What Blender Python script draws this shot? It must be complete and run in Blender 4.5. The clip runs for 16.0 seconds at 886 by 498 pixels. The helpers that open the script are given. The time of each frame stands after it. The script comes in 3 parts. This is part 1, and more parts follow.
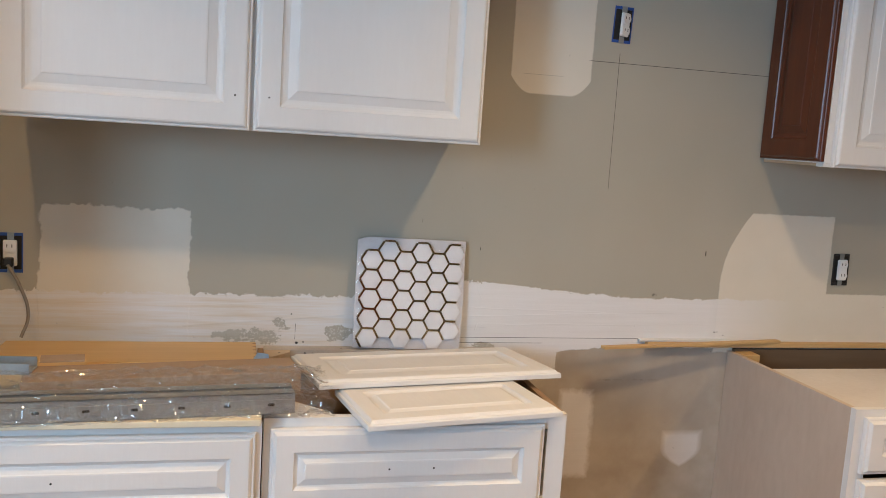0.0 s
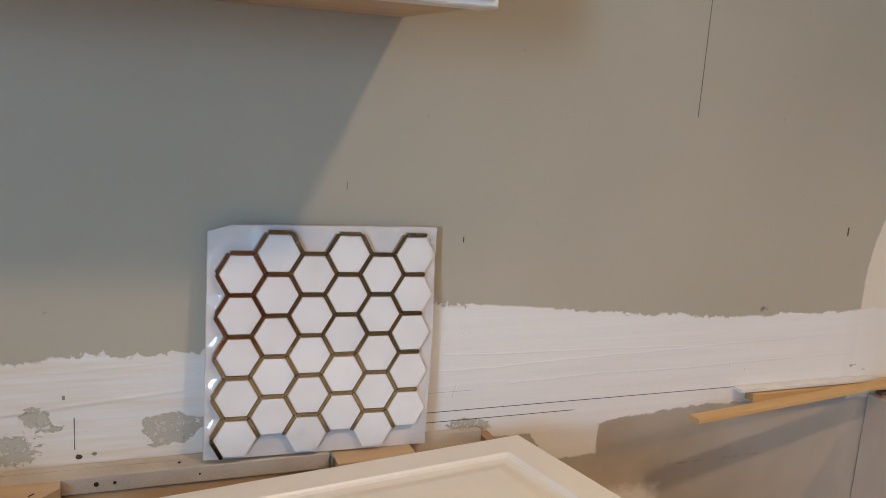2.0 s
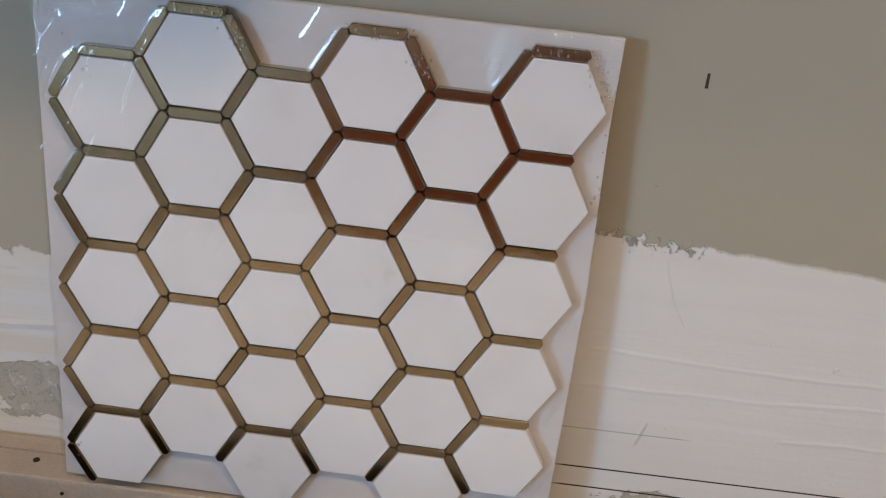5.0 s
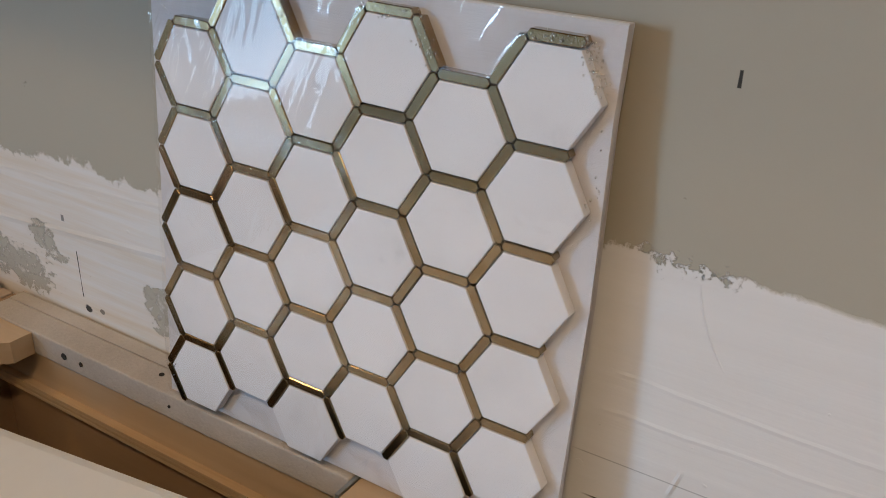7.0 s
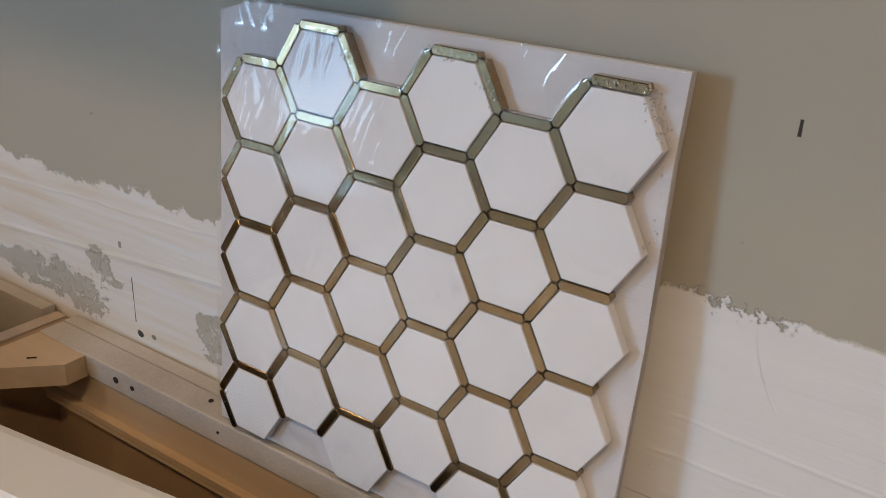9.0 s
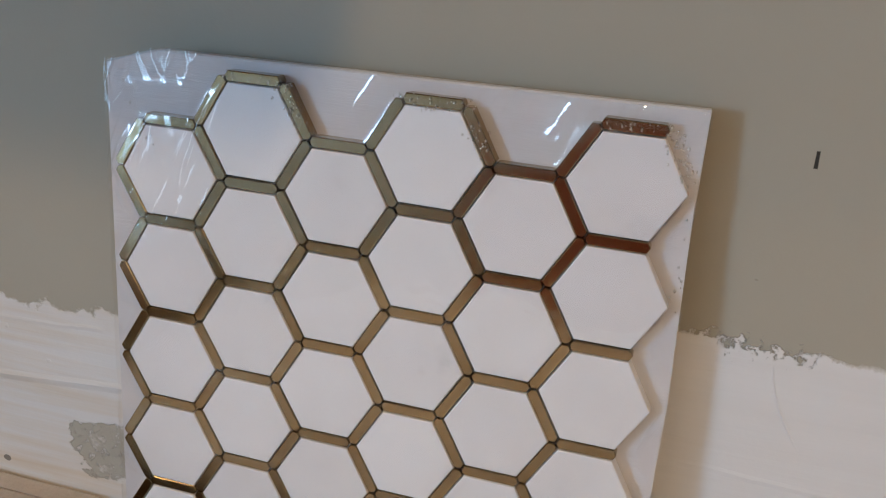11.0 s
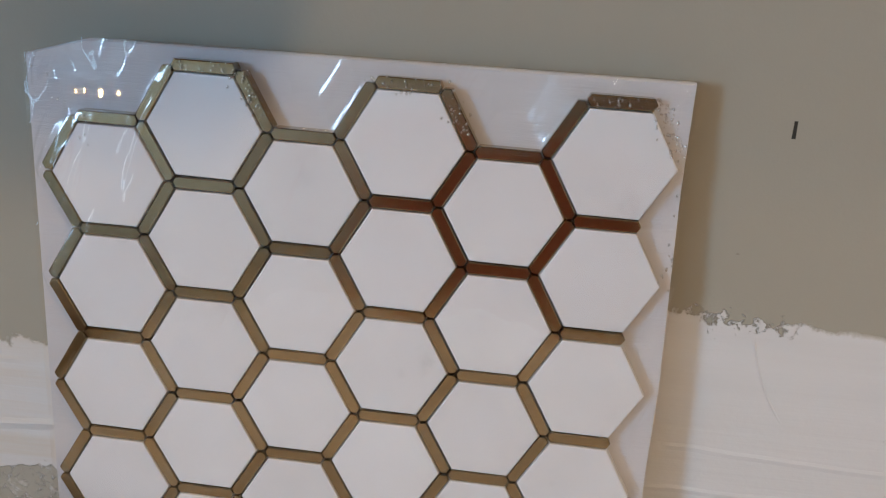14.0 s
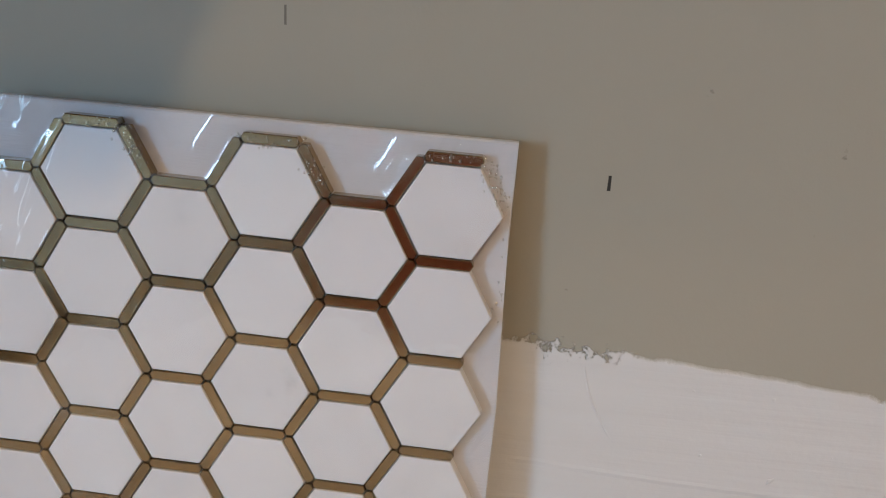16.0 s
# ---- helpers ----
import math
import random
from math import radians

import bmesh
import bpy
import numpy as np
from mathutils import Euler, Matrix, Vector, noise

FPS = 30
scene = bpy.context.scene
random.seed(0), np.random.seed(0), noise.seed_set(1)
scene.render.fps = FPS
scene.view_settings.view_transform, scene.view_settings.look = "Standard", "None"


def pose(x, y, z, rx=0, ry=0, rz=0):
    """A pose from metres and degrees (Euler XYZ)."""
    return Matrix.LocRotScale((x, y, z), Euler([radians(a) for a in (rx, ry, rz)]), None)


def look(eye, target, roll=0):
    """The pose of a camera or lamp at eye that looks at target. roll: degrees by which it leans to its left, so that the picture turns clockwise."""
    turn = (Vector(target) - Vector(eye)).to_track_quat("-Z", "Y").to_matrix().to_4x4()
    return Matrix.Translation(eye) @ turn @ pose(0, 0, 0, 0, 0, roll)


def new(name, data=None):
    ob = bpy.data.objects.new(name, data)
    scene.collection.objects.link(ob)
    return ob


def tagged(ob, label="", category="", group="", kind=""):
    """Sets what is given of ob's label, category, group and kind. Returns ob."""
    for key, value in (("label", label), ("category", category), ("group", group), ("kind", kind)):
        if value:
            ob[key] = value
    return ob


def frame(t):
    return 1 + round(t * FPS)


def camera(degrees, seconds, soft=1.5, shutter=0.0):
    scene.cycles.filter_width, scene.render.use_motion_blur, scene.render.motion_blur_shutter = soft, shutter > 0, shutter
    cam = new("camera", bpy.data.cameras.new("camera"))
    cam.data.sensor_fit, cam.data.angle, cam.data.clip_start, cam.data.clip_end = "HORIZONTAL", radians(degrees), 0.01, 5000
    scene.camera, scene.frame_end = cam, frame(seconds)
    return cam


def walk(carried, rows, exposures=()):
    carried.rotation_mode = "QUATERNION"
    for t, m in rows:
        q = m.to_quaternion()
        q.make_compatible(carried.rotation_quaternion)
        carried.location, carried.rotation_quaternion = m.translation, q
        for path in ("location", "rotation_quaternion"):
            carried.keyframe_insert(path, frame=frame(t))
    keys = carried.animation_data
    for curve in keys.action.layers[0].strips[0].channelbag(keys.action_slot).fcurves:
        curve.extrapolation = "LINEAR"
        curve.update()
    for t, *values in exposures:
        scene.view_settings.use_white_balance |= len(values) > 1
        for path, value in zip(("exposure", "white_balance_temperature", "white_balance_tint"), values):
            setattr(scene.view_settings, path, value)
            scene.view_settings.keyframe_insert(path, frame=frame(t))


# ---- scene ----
cam = camera(54.5, 16.0, soft=0.85)
# seconds, stops, kelvin, tint: the phone's own metering
EXPOSURES = [(0.0, -0.12, 5950.0, 10.5), (1.5, -0.1, 5900.0, 10.5), (3.0, -0.22, 5780.0, 10.0), (6.0, -0.38, 5750.0, 9.5), (8.7, -0.34, 5800.0, 10.0), (11.0, -0.38, 5780.0, 10.2), (16.0, -0.37, 5780.0, 9.8)]
PATH = [
    (0, (-0.495, -2.397, 1.504), (-0.021, -0.471, 1.246), 3.7),
    (0.5, (-0.562, -2.051, 1.485), (0.026, -0.159, 1.212), 4.1),
    (1, (-0.443, -1.741, 1.471), (0.242, 0.116, 1.187), 2.1),
    (1.5, (-0.331, -1.435, 1.448), (0.359, 0.408, 1.09), 2.5),
    (2, (-0.273, -1.132, 1.42), (0.45, 0.69, 1.023), 3.8),
    (2.5, (-0.12, -0.904, 1.37), (0.506, 0.945, 0.932), 3.8),
    (3, (-0.0466, -0.7407, 1.3369), (0.2143, 1.1410, 0.7114), 4.91),
    (3.5, (-0.0537, -0.5917, 1.3255), (0.2190, 1.2521, 0.6002), 5.72),
    (3.7, (-0.0400, -0.5526, 1.3130), (0.2406, 1.2709, 0.5407), 5.92),
    (5.8, (0.1597, -0.4357, 1.2832), (-0.3502, 1.3102, 0.4515), 2.66),
    (6, (0.1732, -0.4191, 1.2827), (-0.4312, 1.2977, 0.4536), 2.14),
    (6.5, (0.2708, -0.4165, 1.2729), (-0.5724, 1.1892, 0.4298), 2.52),
    (7, (0.2974, -0.4054, 1.2774), (-0.6470, 1.1462, 0.4404), 1.87),
    (7.5, (0.3032, -0.3978, 1.2724), (-0.7045, 1.1107, 0.4303), 1.63),
    (8, (0.3060, -0.3937, 1.2840), (-0.7404, 1.1003, 0.4637), 1.54),
    (8.5, (0.3040, -0.4158, 1.2867), (-0.7491, 1.0860, 0.4896), 1.56),
    (8.7, (0.3010, -0.4227, 1.2827), (-0.7517, 1.0901, 0.5061), 1.98),
    (10.8, (0.1560, -0.4236, 1.2817), (-0.3624, 1.3515, 0.5201), 3.03),
    (11, (0.1536, -0.4203, 1.2810), (-0.3753, 1.3757, 0.5777), 2.49),
    (11.5, (0.1458, -0.4252, 1.2718), (-0.3416, 1.4230, 0.6831), 1.69),
    (12, (0.1328, -0.4268, 1.2753), (-0.2915, 1.4376, 0.6887), 1.07),
    (12.5, (0.1488, -0.4227, 1.2720), (-0.2785, 1.4401, 0.6827), 0.75),
    (13, (0.1439, -0.4168, 1.2745), (-0.2498, 1.4490, 0.6716), 0.89),
    (13.5, (0.1054, -0.4090, 1.2678), (-0.2286, 1.4508, 0.6123), 1.09),
    (14, (0.0968, -0.4134, 1.2619), (-0.1361, 1.4578, 0.5953), 2.27),
    (14.5, (0.1115, -0.4279, 1.2708), (-0.1047, 1.4446, 0.6022), 2.87),
    (15, (0.1262, -0.4313, 1.2753), (-0.0618, 1.4457, 0.6111), 3.31),
    (15.5, (0.1392, -0.4354, 1.2806), (-0.0543, 1.4515, 0.6465), 3.40),
    (16, (0.1633, -0.4554, 1.2924), (-0.0146, 1.4359, 0.6669), 3.46),
]
walk(cam, [(t, look(eye, target, roll)) for t, eye, target, roll in PATH], EXPOSURES)

# ---- light ----
world = bpy.data.worlds.new("sky")
scene.world = world
world.use_nodes = True
wn = world.node_tree.nodes
sky = wn.new("ShaderNodeTexSky")
sky.sky_type, sky.sun_disc = "NISHITA", False
sky.sun_elevation, sky.sun_rotation = radians(35), radians(120)
world.node_tree.links.new(sky.outputs[0], wn["Background"].inputs[0])
wn["Background"].inputs[1].default_value = 0.12

CEIL = 2.45
LEFT_X, RIGHT_X, BACK_Y = -2.8, 3.0, -4.3
# a glazed opening in the left wall, split by a rail: y0, y1, z0, z1, watts; sky above, ground below
WINDOWS = [(-3.85, -3.0, 1.3, 2.26, 100.0), (-3.85, -3.0, 0.42, 1.22, 15.0)]
WARM, WHITE = (1.0, 0.60, 0.24), (1.0, 0.67, 0.34)
DOWNLIGHTS = [(0.54, -1.1, 12.0, WHITE), (-0.65, -2.6, 21.0, WARM), (-1.1, -1.17, 8.0, WARM), (2.0, -1.9, 23.0, WARM)]      # x, y, watts, colour


def area_lamp(name, m, w, h, power, colour, shape="RECTANGLE"):
    lamp = bpy.data.lights.new(name, "AREA")
    lamp.shape, lamp.size, lamp.size_y = shape, w, h
    lamp.energy, lamp.color = power, colour
    ob = new(name, lamp)
    ob.matrix_world = m
    return ob


for y0, y1, z0, z1, watts in WINDOWS:
    mid_y, mid_z = (y0 + y1) / 2, (z0 + z1) / 2
    area_lamp("daylight", look((LEFT_X + 0.03, mid_y, mid_z), (0, mid_y, mid_z)), y1 - y0, z1 - z0, watts, (0.50, 0.75, 1.0))
for dx, dy, watts, hue in DOWNLIGHTS:
    area_lamp("downlight_lamp", pose(dx, dy, CEIL - 0.012), 0.1, 0.1, watts, hue, "DISK").data.spread = radians(132)


# ---- materials ----
class V:
    """A node value with arithmetic."""

    def __init__(self, tree, socket):
        self.tree, self.socket = tree, socket

    def op(self, kind, *others):
        node = self.tree.nodes.new("ShaderNodeMath")
        node.operation = kind
        for n, v in enumerate((self, *others)):
            if isinstance(v, V):
                self.tree.links.new(v.socket, node.inputs[n])
            else:
                node.inputs[n].default_value = v
        return V(self.tree, node.outputs[0])

    def __add__(self, o):
        return self.op("ADD", o)

    def __sub__(self, o):
        return self.op("SUBTRACT", o)

    def __mul__(self, o):
        return self.op("MULTIPLY", o)

    def low(self, o):
        return self.op("MINIMUM", o)

    def high(self, o):
        return self.op("MAXIMUM", o)

    def clip(self):
        node = self.tree.nodes.new("ShaderNodeClamp")
        self.tree.links.new(self.socket, node.inputs[0])
        return V(self.tree, node.outputs[0])

    def neg(self):
        return self * -1.0


class Mat:
    """A principled node material with a few handy builders."""

    def __init__(self, name, colour=(0.5, 0.5, 0.5), rough=0.5, metal=0.0, spec=0.5):
        self.m = bpy.data.materials.new(name)
        self.m.use_nodes = True
        self.t = self.m.node_tree
        self.b = self.t.nodes["Principled BSDF"]
        self.b.inputs["Base Color"].default_value = (*colour, 1)
        self.b.inputs["Roughness"].default_value = rough
        self.b.inputs["Metallic"].default_value = metal
        self.b.inputs["Specular IOR Level"].default_value = spec
        tc = self.t.nodes.new("ShaderNodeTexCoord")
        self.obj = tc.outputs["Object"]
        self.vec = self.obj

    def scaled(self, sx, sy, sz, rx=0, ry=0, rz=0):
        node = self.t.nodes.new("ShaderNodeMapping")
        node.inputs["Scale"].default_value = (sx, sy, sz)
        node.inputs["Rotation"].default_value = (radians(rx), radians(ry), radians(rz))
        self.t.links.new(self.obj, node.inputs[0])
        return node.outputs[0]

    def noise(self, scale, detail=3.0, rough=0.55, vec=None):
        node = self.t.nodes.new("ShaderNodeTexNoise")
        node.inputs["Scale"].default_value = scale
        node.inputs["Detail"].default_value = detail
        node.inputs["Roughness"].default_value = rough
        self.t.links.new(vec or self.vec, node.inputs["Vector"])
        return V(self.t, node.outputs["Fac"])

    def xyz(self):
        node = self.t.nodes.new("ShaderNodeSeparateXYZ")
        self.t.links.new(self.obj, node.inputs[0])
        return [V(self.t, o) for o in node.outputs]

    def rand(self):
        return V(self.t, self.t.nodes.new("ShaderNodeObjectInfo").outputs["Random"])

    def ramp(self, fac, stops):
        node = self.t.nodes.new("ShaderNodeValToRGB")
        els = node.color_ramp.elements
        while len(els) < len(stops):
            els.new(0.5)
        for el, (p, c) in zip(els, stops):
            el.position, el.color = p, (*c, 1)
        self.t.links.new(fac.socket, node.inputs[0])
        return node.outputs[0]

    def mix(self, fac, a, b):
        node = self.t.nodes.new("ShaderNodeMix")
        node.data_type = "RGBA"
        for n, v in ((0, fac), (6, a), (7, b)):
            if isinstance(v, V):
                self.t.links.new(v.socket, node.inputs[n])
            elif isinstance(v, tuple):
                node.inputs[n].default_value = (*v, 1)
            elif isinstance(v, float):
                node.inputs[n].default_value = v
            else:
                self.t.links.new(v, node.inputs[n])
        return node.outputs[2]

    def colour(self, socket):
        self.t.links.new(socket, self.b.inputs["Base Color"])
        return self

    def rough(self, value):
        self.t.links.new(value.socket, self.b.inputs["Roughness"])
        return self

    def bump(self, value, depth, strength=1.0):
        node = self.t.nodes.new("ShaderNodeBump")
        node.inputs["Strength"].default_value = strength
        node.inputs["Distance"].default_value = depth
        self.t.links.new(value.socket, node.inputs["Height"])
        self.t.links.new(node.outputs[0], self.b.inputs["Normal"])
        return self


def varied(name, a, b, rough=0.5, scale=6.0, grain=120.0, depth=0.0003, stretch=(1, 1, 1), metal=0.0, spec=0.5):
    """Two-scale variation between two colours, with fine relief."""
    mt = Mat(name, a, rough, metal, spec)
    v = mt.scaled(*stretch)
    big, fine = mt.noise(scale, 4, vec=v), mt.noise(grain, 3, vec=v)
    f = (big * 0.7 + fine * 0.3 + mt.rand() * 0.12 - 0.28) * 2.0
    mt.colour(mt.mix(f.clip(), a, b))
    mt.rough((big * 0.2 + (rough - 0.1)).clip())
    mt.bump(fine + big * 0.5, depth)
    return mt.m


def wall_material():
    """Greige wall paint with white joint compound, primer patches, pencil lines and scuffs."""
    mt = Mat("repaired_wall_paint", (0.4, 0.38, 0.32), 0.75, spec=0.25)
    x, y, z = mt.xyz()
    n1, n2, n3 = mt.noise(9, 4), mt.noise(45, 4, 0.65), mt.noise(2.2, 2)
    streak = mt.noise(1.0, 4, 0.6, vec=mt.scaled(3, 1, 60))
    wisp = mt.noise(1.0, 3, 0.6, vec=mt.scaled(14, 1, 4))
    e = (n1 - 0.5) * 0.03 + (n2 - 0.5) * 0.026
    e2 = (n1 - 0.5) * 0.012 + (n2 - 0.5) * 0.012

    def mask(d, soft=0.003):
        return (d * (1.0 / soft) + 0.5).clip()

    def rect(x0, x1, z0, z1, wob):
        dx, dz = (x - x0).low((x - x1).neg()), (z - z0).low((z - z1).neg())
        return dx.low(dz) + wob

    # the long band of compound over the old backsplash line; higher beside the sheet, thin further on
    top = (((x + 0.05) * 10.0).clip() * 0.053 + 1.038) - ((x - 0.21).high(0.0) * 0.085).low(0.04)
    tear = ((x + 0.12).neg() * 20.0).clip()
    speck = mt.noise(150, 5, 0.72)
    knife = mask((x - 0.245).low((x - 0.37).neg()), 0.03)          # a clean stroke of the knife
    flaky = mask((x - 0.17).low((x - 0.22).neg()), 0.025)         # crumbly just beside the sheet
    wob = e2 * 1.6 + (wisp - 0.5) * 0.02 + (n2 - 0.5) * 0.02 * tear + (speck - 0.5) * 0.012
    band = (z - top).neg() + wob * (knife.neg() * 0.82 + 1.0) + flaky * ((speck - 0.5) * 0.042 - 0.002)
    foot = (((x - 0.42) * 5.0).clip() * 0.022 + 0.872)
    low_edge = (z - foot) + e2 * 1.5
    band = band.low(low_edge)
    left = rect(-0.985, -0.605, 0.9, 1.268, e * 1.0 + (wisp - 0.5) * 0.03)
    curve = ((x - 0.385).op("ABSOLUTE") - 0.06).high(0.0)
    upper = rect(0.262, 0.508, 1.64, 2.3, e2 * 0.5).low(z - 1.645 - curve * curve * 12.0)
    slope = (x - 1.0) - (z - 1.1).high(0.0) * (z - 1.1).high(0.0) * 1.75
    right = slope.low((z - 1.328).neg()).low(z - 0.88).low((x - 1.39).neg().high((z - 1.075).neg())) + e2 * 0.6
    drop = rect(0.495, 0.6, 0.48, 0.755, e2)
    sag = (z - 0.565).neg().high(0.0)
    tri = (z - 0.615).neg().low(((x - 0.922).op("ABSOLUTE").neg() + 0.064) - sag * sag * 17.0) + e2 * 0.5
    flap = ((x - 0.345) - (z - 0.87).neg() * 0.7).low((x - 0.47).neg()).low(z - 0.825).low((z - 0.89).neg()) + e2
    comp = (mask(band) * ((x - 1.28).neg() * 3.2).clip()).high(mask(drop + e * 0.4, 0.018) * 0.7).high(mask(tri, 0.02) * 0.7).high(mask(flap) * 0.9)
    n4 = mt.noise(1.0, 5, 0.62, vec=mt.scaled(17, 1, 34))

    def oval(cx, cz, rx, rz):
        d = (((x - cx) * (1.0 / rx)).op("POWER", 2.0) + ((z - cz) * (1.0 / rz)).op("POWER", 2.0)).op("SQRT")
        return (d.neg() + 1.0).clip()

    near = oval(-0.195, 0.932, 0.105, 0.04).high(oval(-0.43, 0.922, 0.13, 0.04)).high(oval(-0.36, 0.955, 0.06, 0.03)).high(oval(0.235, 0.893, 0.07, 0.03))
    bare = (((n4 - 0.5) * 2.6 + near * 1.25 - 0.62) * 14.0 + (speck - 0.5) * 9.0).clip() * (n2 * 9.0 - 2.9).clip() * ((speck - 0.38) * 12.0).clip()
    bare = bare.high(mask(rect(-0.55, -0.47, 0.915, 0.935, e)) * 0.9)
    comp = comp * (bare.neg() * 0.88 + 1.0)
    cream = mask(left, 0.004).high(mask(right, 0.004)).high(mask(upper, 0.004))
    smear = mask(rect(0.40, 1.0, 0.80, 0.87, e * 1.5), 0.05) * n1
    smear = smear.high(mask(rect(0.55, 0.99, 0.62, 0.9, e * 2.0), 0.14) * 0.55)

    paint = mt.mix((n3 * 1.6 - 0.3).clip(), (0.385, 0.358, 0.288), (0.44, 0.41, 0.335))
    under = mt.mix(mask((z - 0.885).neg(), 0.02), paint, mt.mix((n1 * 1.6 + n3 * 0.8 - 0.7).clip(), (0.36, 0.30, 0.23), (0.52, 0.465, 0.39)))
    under = mt.mix(smear * 0.95, under, (0.34, 0.325, 0.30))
    white = mt.mix((streak * 1.5 - 0.25).clip(), (0.72, 0.705, 0.69), (0.79, 0.78, 0.775))
    tan = mt.mix((streak * 2.6 - 1.0).clip() * mask((x + 0.1).neg(), 0.3), white, (0.62, 0.52, 0.38))
    c = mt.mix(cream, under, mt.mix(n1.clip(), (0.66, 0.605, 0.50), (0.72, 0.67, 0.57)))
    c = mt.mix(comp, c, tan)

    # pencil lines along the counter level, the wire tear, small dark marks
    def line(level, x0, x1, w, tilt=0.0):
        d = (z - level - (x - x0) * tilt if tilt else z - level).op("ABSOLUTE")
        return mask((d - w).neg(), 0.0006) * mask((x - x0).low((x - x1).neg()), 0.01)

    def dab(cx, cz, wx, wz):
        return mask(((x - cx).op("ABSOLUTE") - wx).neg().low(((z - cz).op("ABSOLUTE") - wz).neg()) + (n2 - 0.5) * 0.0012, 0.0005)

    ink = line(1.752, 0.5, 1.09, 0.0009).high(line(1.7, 0.3, 0.42, 0.0006) * 0.5) * 0.8
    ink = ink.high(line(0.922, 0.16, 1.02, 0.0006).high(line(0.906, 0.16, 0.42, 0.0006)).high(line(0.953, 0.15, 0.24, 0.0004) * 0.4))
    ink = ink.high(dab(0.2075, 1.187, 0.0009, 0.0042)).high(dab(0.94, 1.195, 0.0016, 0.008)).high(dab(-0.318, 0.935, 0.0006, 0.022)).high(((oval(-0.313, 0.902, 0.007, 0.006) + (n2 - 0.5) * 1.5 - 0.3) * 6.0).clip()).high(((oval(-0.295, 0.905, 0.005, 0.004) + (n2 - 0.5) * 1.5 - 0.3) * 6.0).clip() * 0.7)
    ink = ink.high(dab(0.592, 1.58, 0.0008, 0.2) * 0.75).high(dab(0.03, 1.263, 0.0006, 0.005) * 0.6).high(dab(-0.33, 0.985, 0.002, 0.003) * 0.7)
    for cx, cz, rx, rz in ((0.775, 1.062, 0.024, 0.012), (1.0, 0.944, 0.02, 0.008), (1.03, 0.935, 0.02, 0.012), (0.5, 1.06, 0.03, 0.01)):
        ink = ink.high(((oval(cx, cz, rx, rz) + (n2 - 0.5) * 2.2 - 0.62) * 5.0).clip() * 0.55)
    ink = ink.high(dab(0.72, 0.79, 0.11, 0.002) * (n2 * 4.0 - 1.7).clip() * 0.3)
    c = mt.mix(ink * 0.95, c, (0.02, 0.018, 0.016))

    # knife ridges, drips and crumbs left standing in the compound
    def ridge(d, w, x0, x1, z0, z1):
        return ((d.op("ABSOLUTE") * (-1.0 / w)) + 1.0).clip() * mask((x - x0).low((x - x1).neg()).low(z - z0).low((z - z1).neg()), 0.006)

    dz = (z - 1.076).neg()
    lumps = ridge(x - 0.2066 - dz * 0.2 - dz * dz * 6.0, 0.0009, 0.19, 0.24, 1.036, 1.078) * 0.5
    lumps = lumps.high(ridge(x - 0.2085 - (z - 0.948) * 0.3, 0.002, 0.2, 0.222, 0.945, 0.962) * 1.6)
    lumps = lumps.high(ridge(z - 0.9545 - (x + 0.5485) * 0.081, 0.004, -0.62, -0.18, 0.9, 1.0) * 1.3)
    for level, tilt, x0, x1 in ((1.012, -0.02, 0.17, 0.62), (0.985, 0.03, 0.16, 0.9), (0.962, 0.012, 0.3, 0.98), (1.0, 0.05, -0.7, -0.2)):
        lumps = lumps.high(ridge(z - level - (x - x0) * tilt + (n1 - 0.5) * 0.012, 0.0022, x0, x1, 0.88, 1.06) * 0.55)
    crumb = ((mt.noise(95, 2, 0.4) - 0.71) * 26.0).clip() * comp * (n1 * 3.0 - 1.1).clip()
    mt.colour(c)
    mt.rough((comp * 0.12 + 0.68).clip())
    mt.bump(comp * 0.25 + cream * 0.3 + comp * streak * 0.6 + n2 * 0.22 + lumps * 0.4 + crumb * 0.5 + mt.noise(260, 2) * 0.06, 0.0014)
    return mt.m


def wood(name, a, b, scale=1.0, rough=0.5, axis=0, depth=0.0003):
    """Long-grained wood, along x (0), y (1) or z (2)."""
    mt = Mat(name, a, rough, spec=0.4)
    st = [26.0, 26.0, 26.0]
    st[axis] = 1.6
    v = mt.scaled(*[q * scale for q in st])
    g, f = mt.noise(1.0, 5, 0.6, vec=v), mt.noise(5.0, 3, vec=v)
    big = mt.noise(3.5, 2)
    k = (g * 1.5 + f * 0.35 + big * 0.5 + mt.rand() * 0.15 - 0.75).clip()
    mt.colour(mt.ramp(k, [(0.0, a), (0.55, tuple((p + q) / 2 for p, q in zip(a, b))), (1.0, b)]))
    mt.rough((g * 0.2 + (rough - 0.1)).clip())
    mt.bump(g + f * 0.4, depth)
    return mt.m


def painted(name, a, b, rough=0.42):
    """Brushed cabinet enamel with slight unevenness and a little grime."""
    mt = Mat(name, a, rough, spec=0.45)
    brush = mt.noise(3.0, 4, vec=mt.scaled(40, 40, 4))
    big, fine = mt.noise(4, 3), mt.noise(90, 3)
    mt.colour(mt.mix((big * 1.4 + brush * 0.4 - 0.5).clip(), a, b))
    mt.rough((brush * 0.18 + big * 0.1 + (rough - 0.14)).clip())
    mt.bump(brush * 0.5 + fine * 0.4 + big * 0.3, 0.0004)
    return mt.m


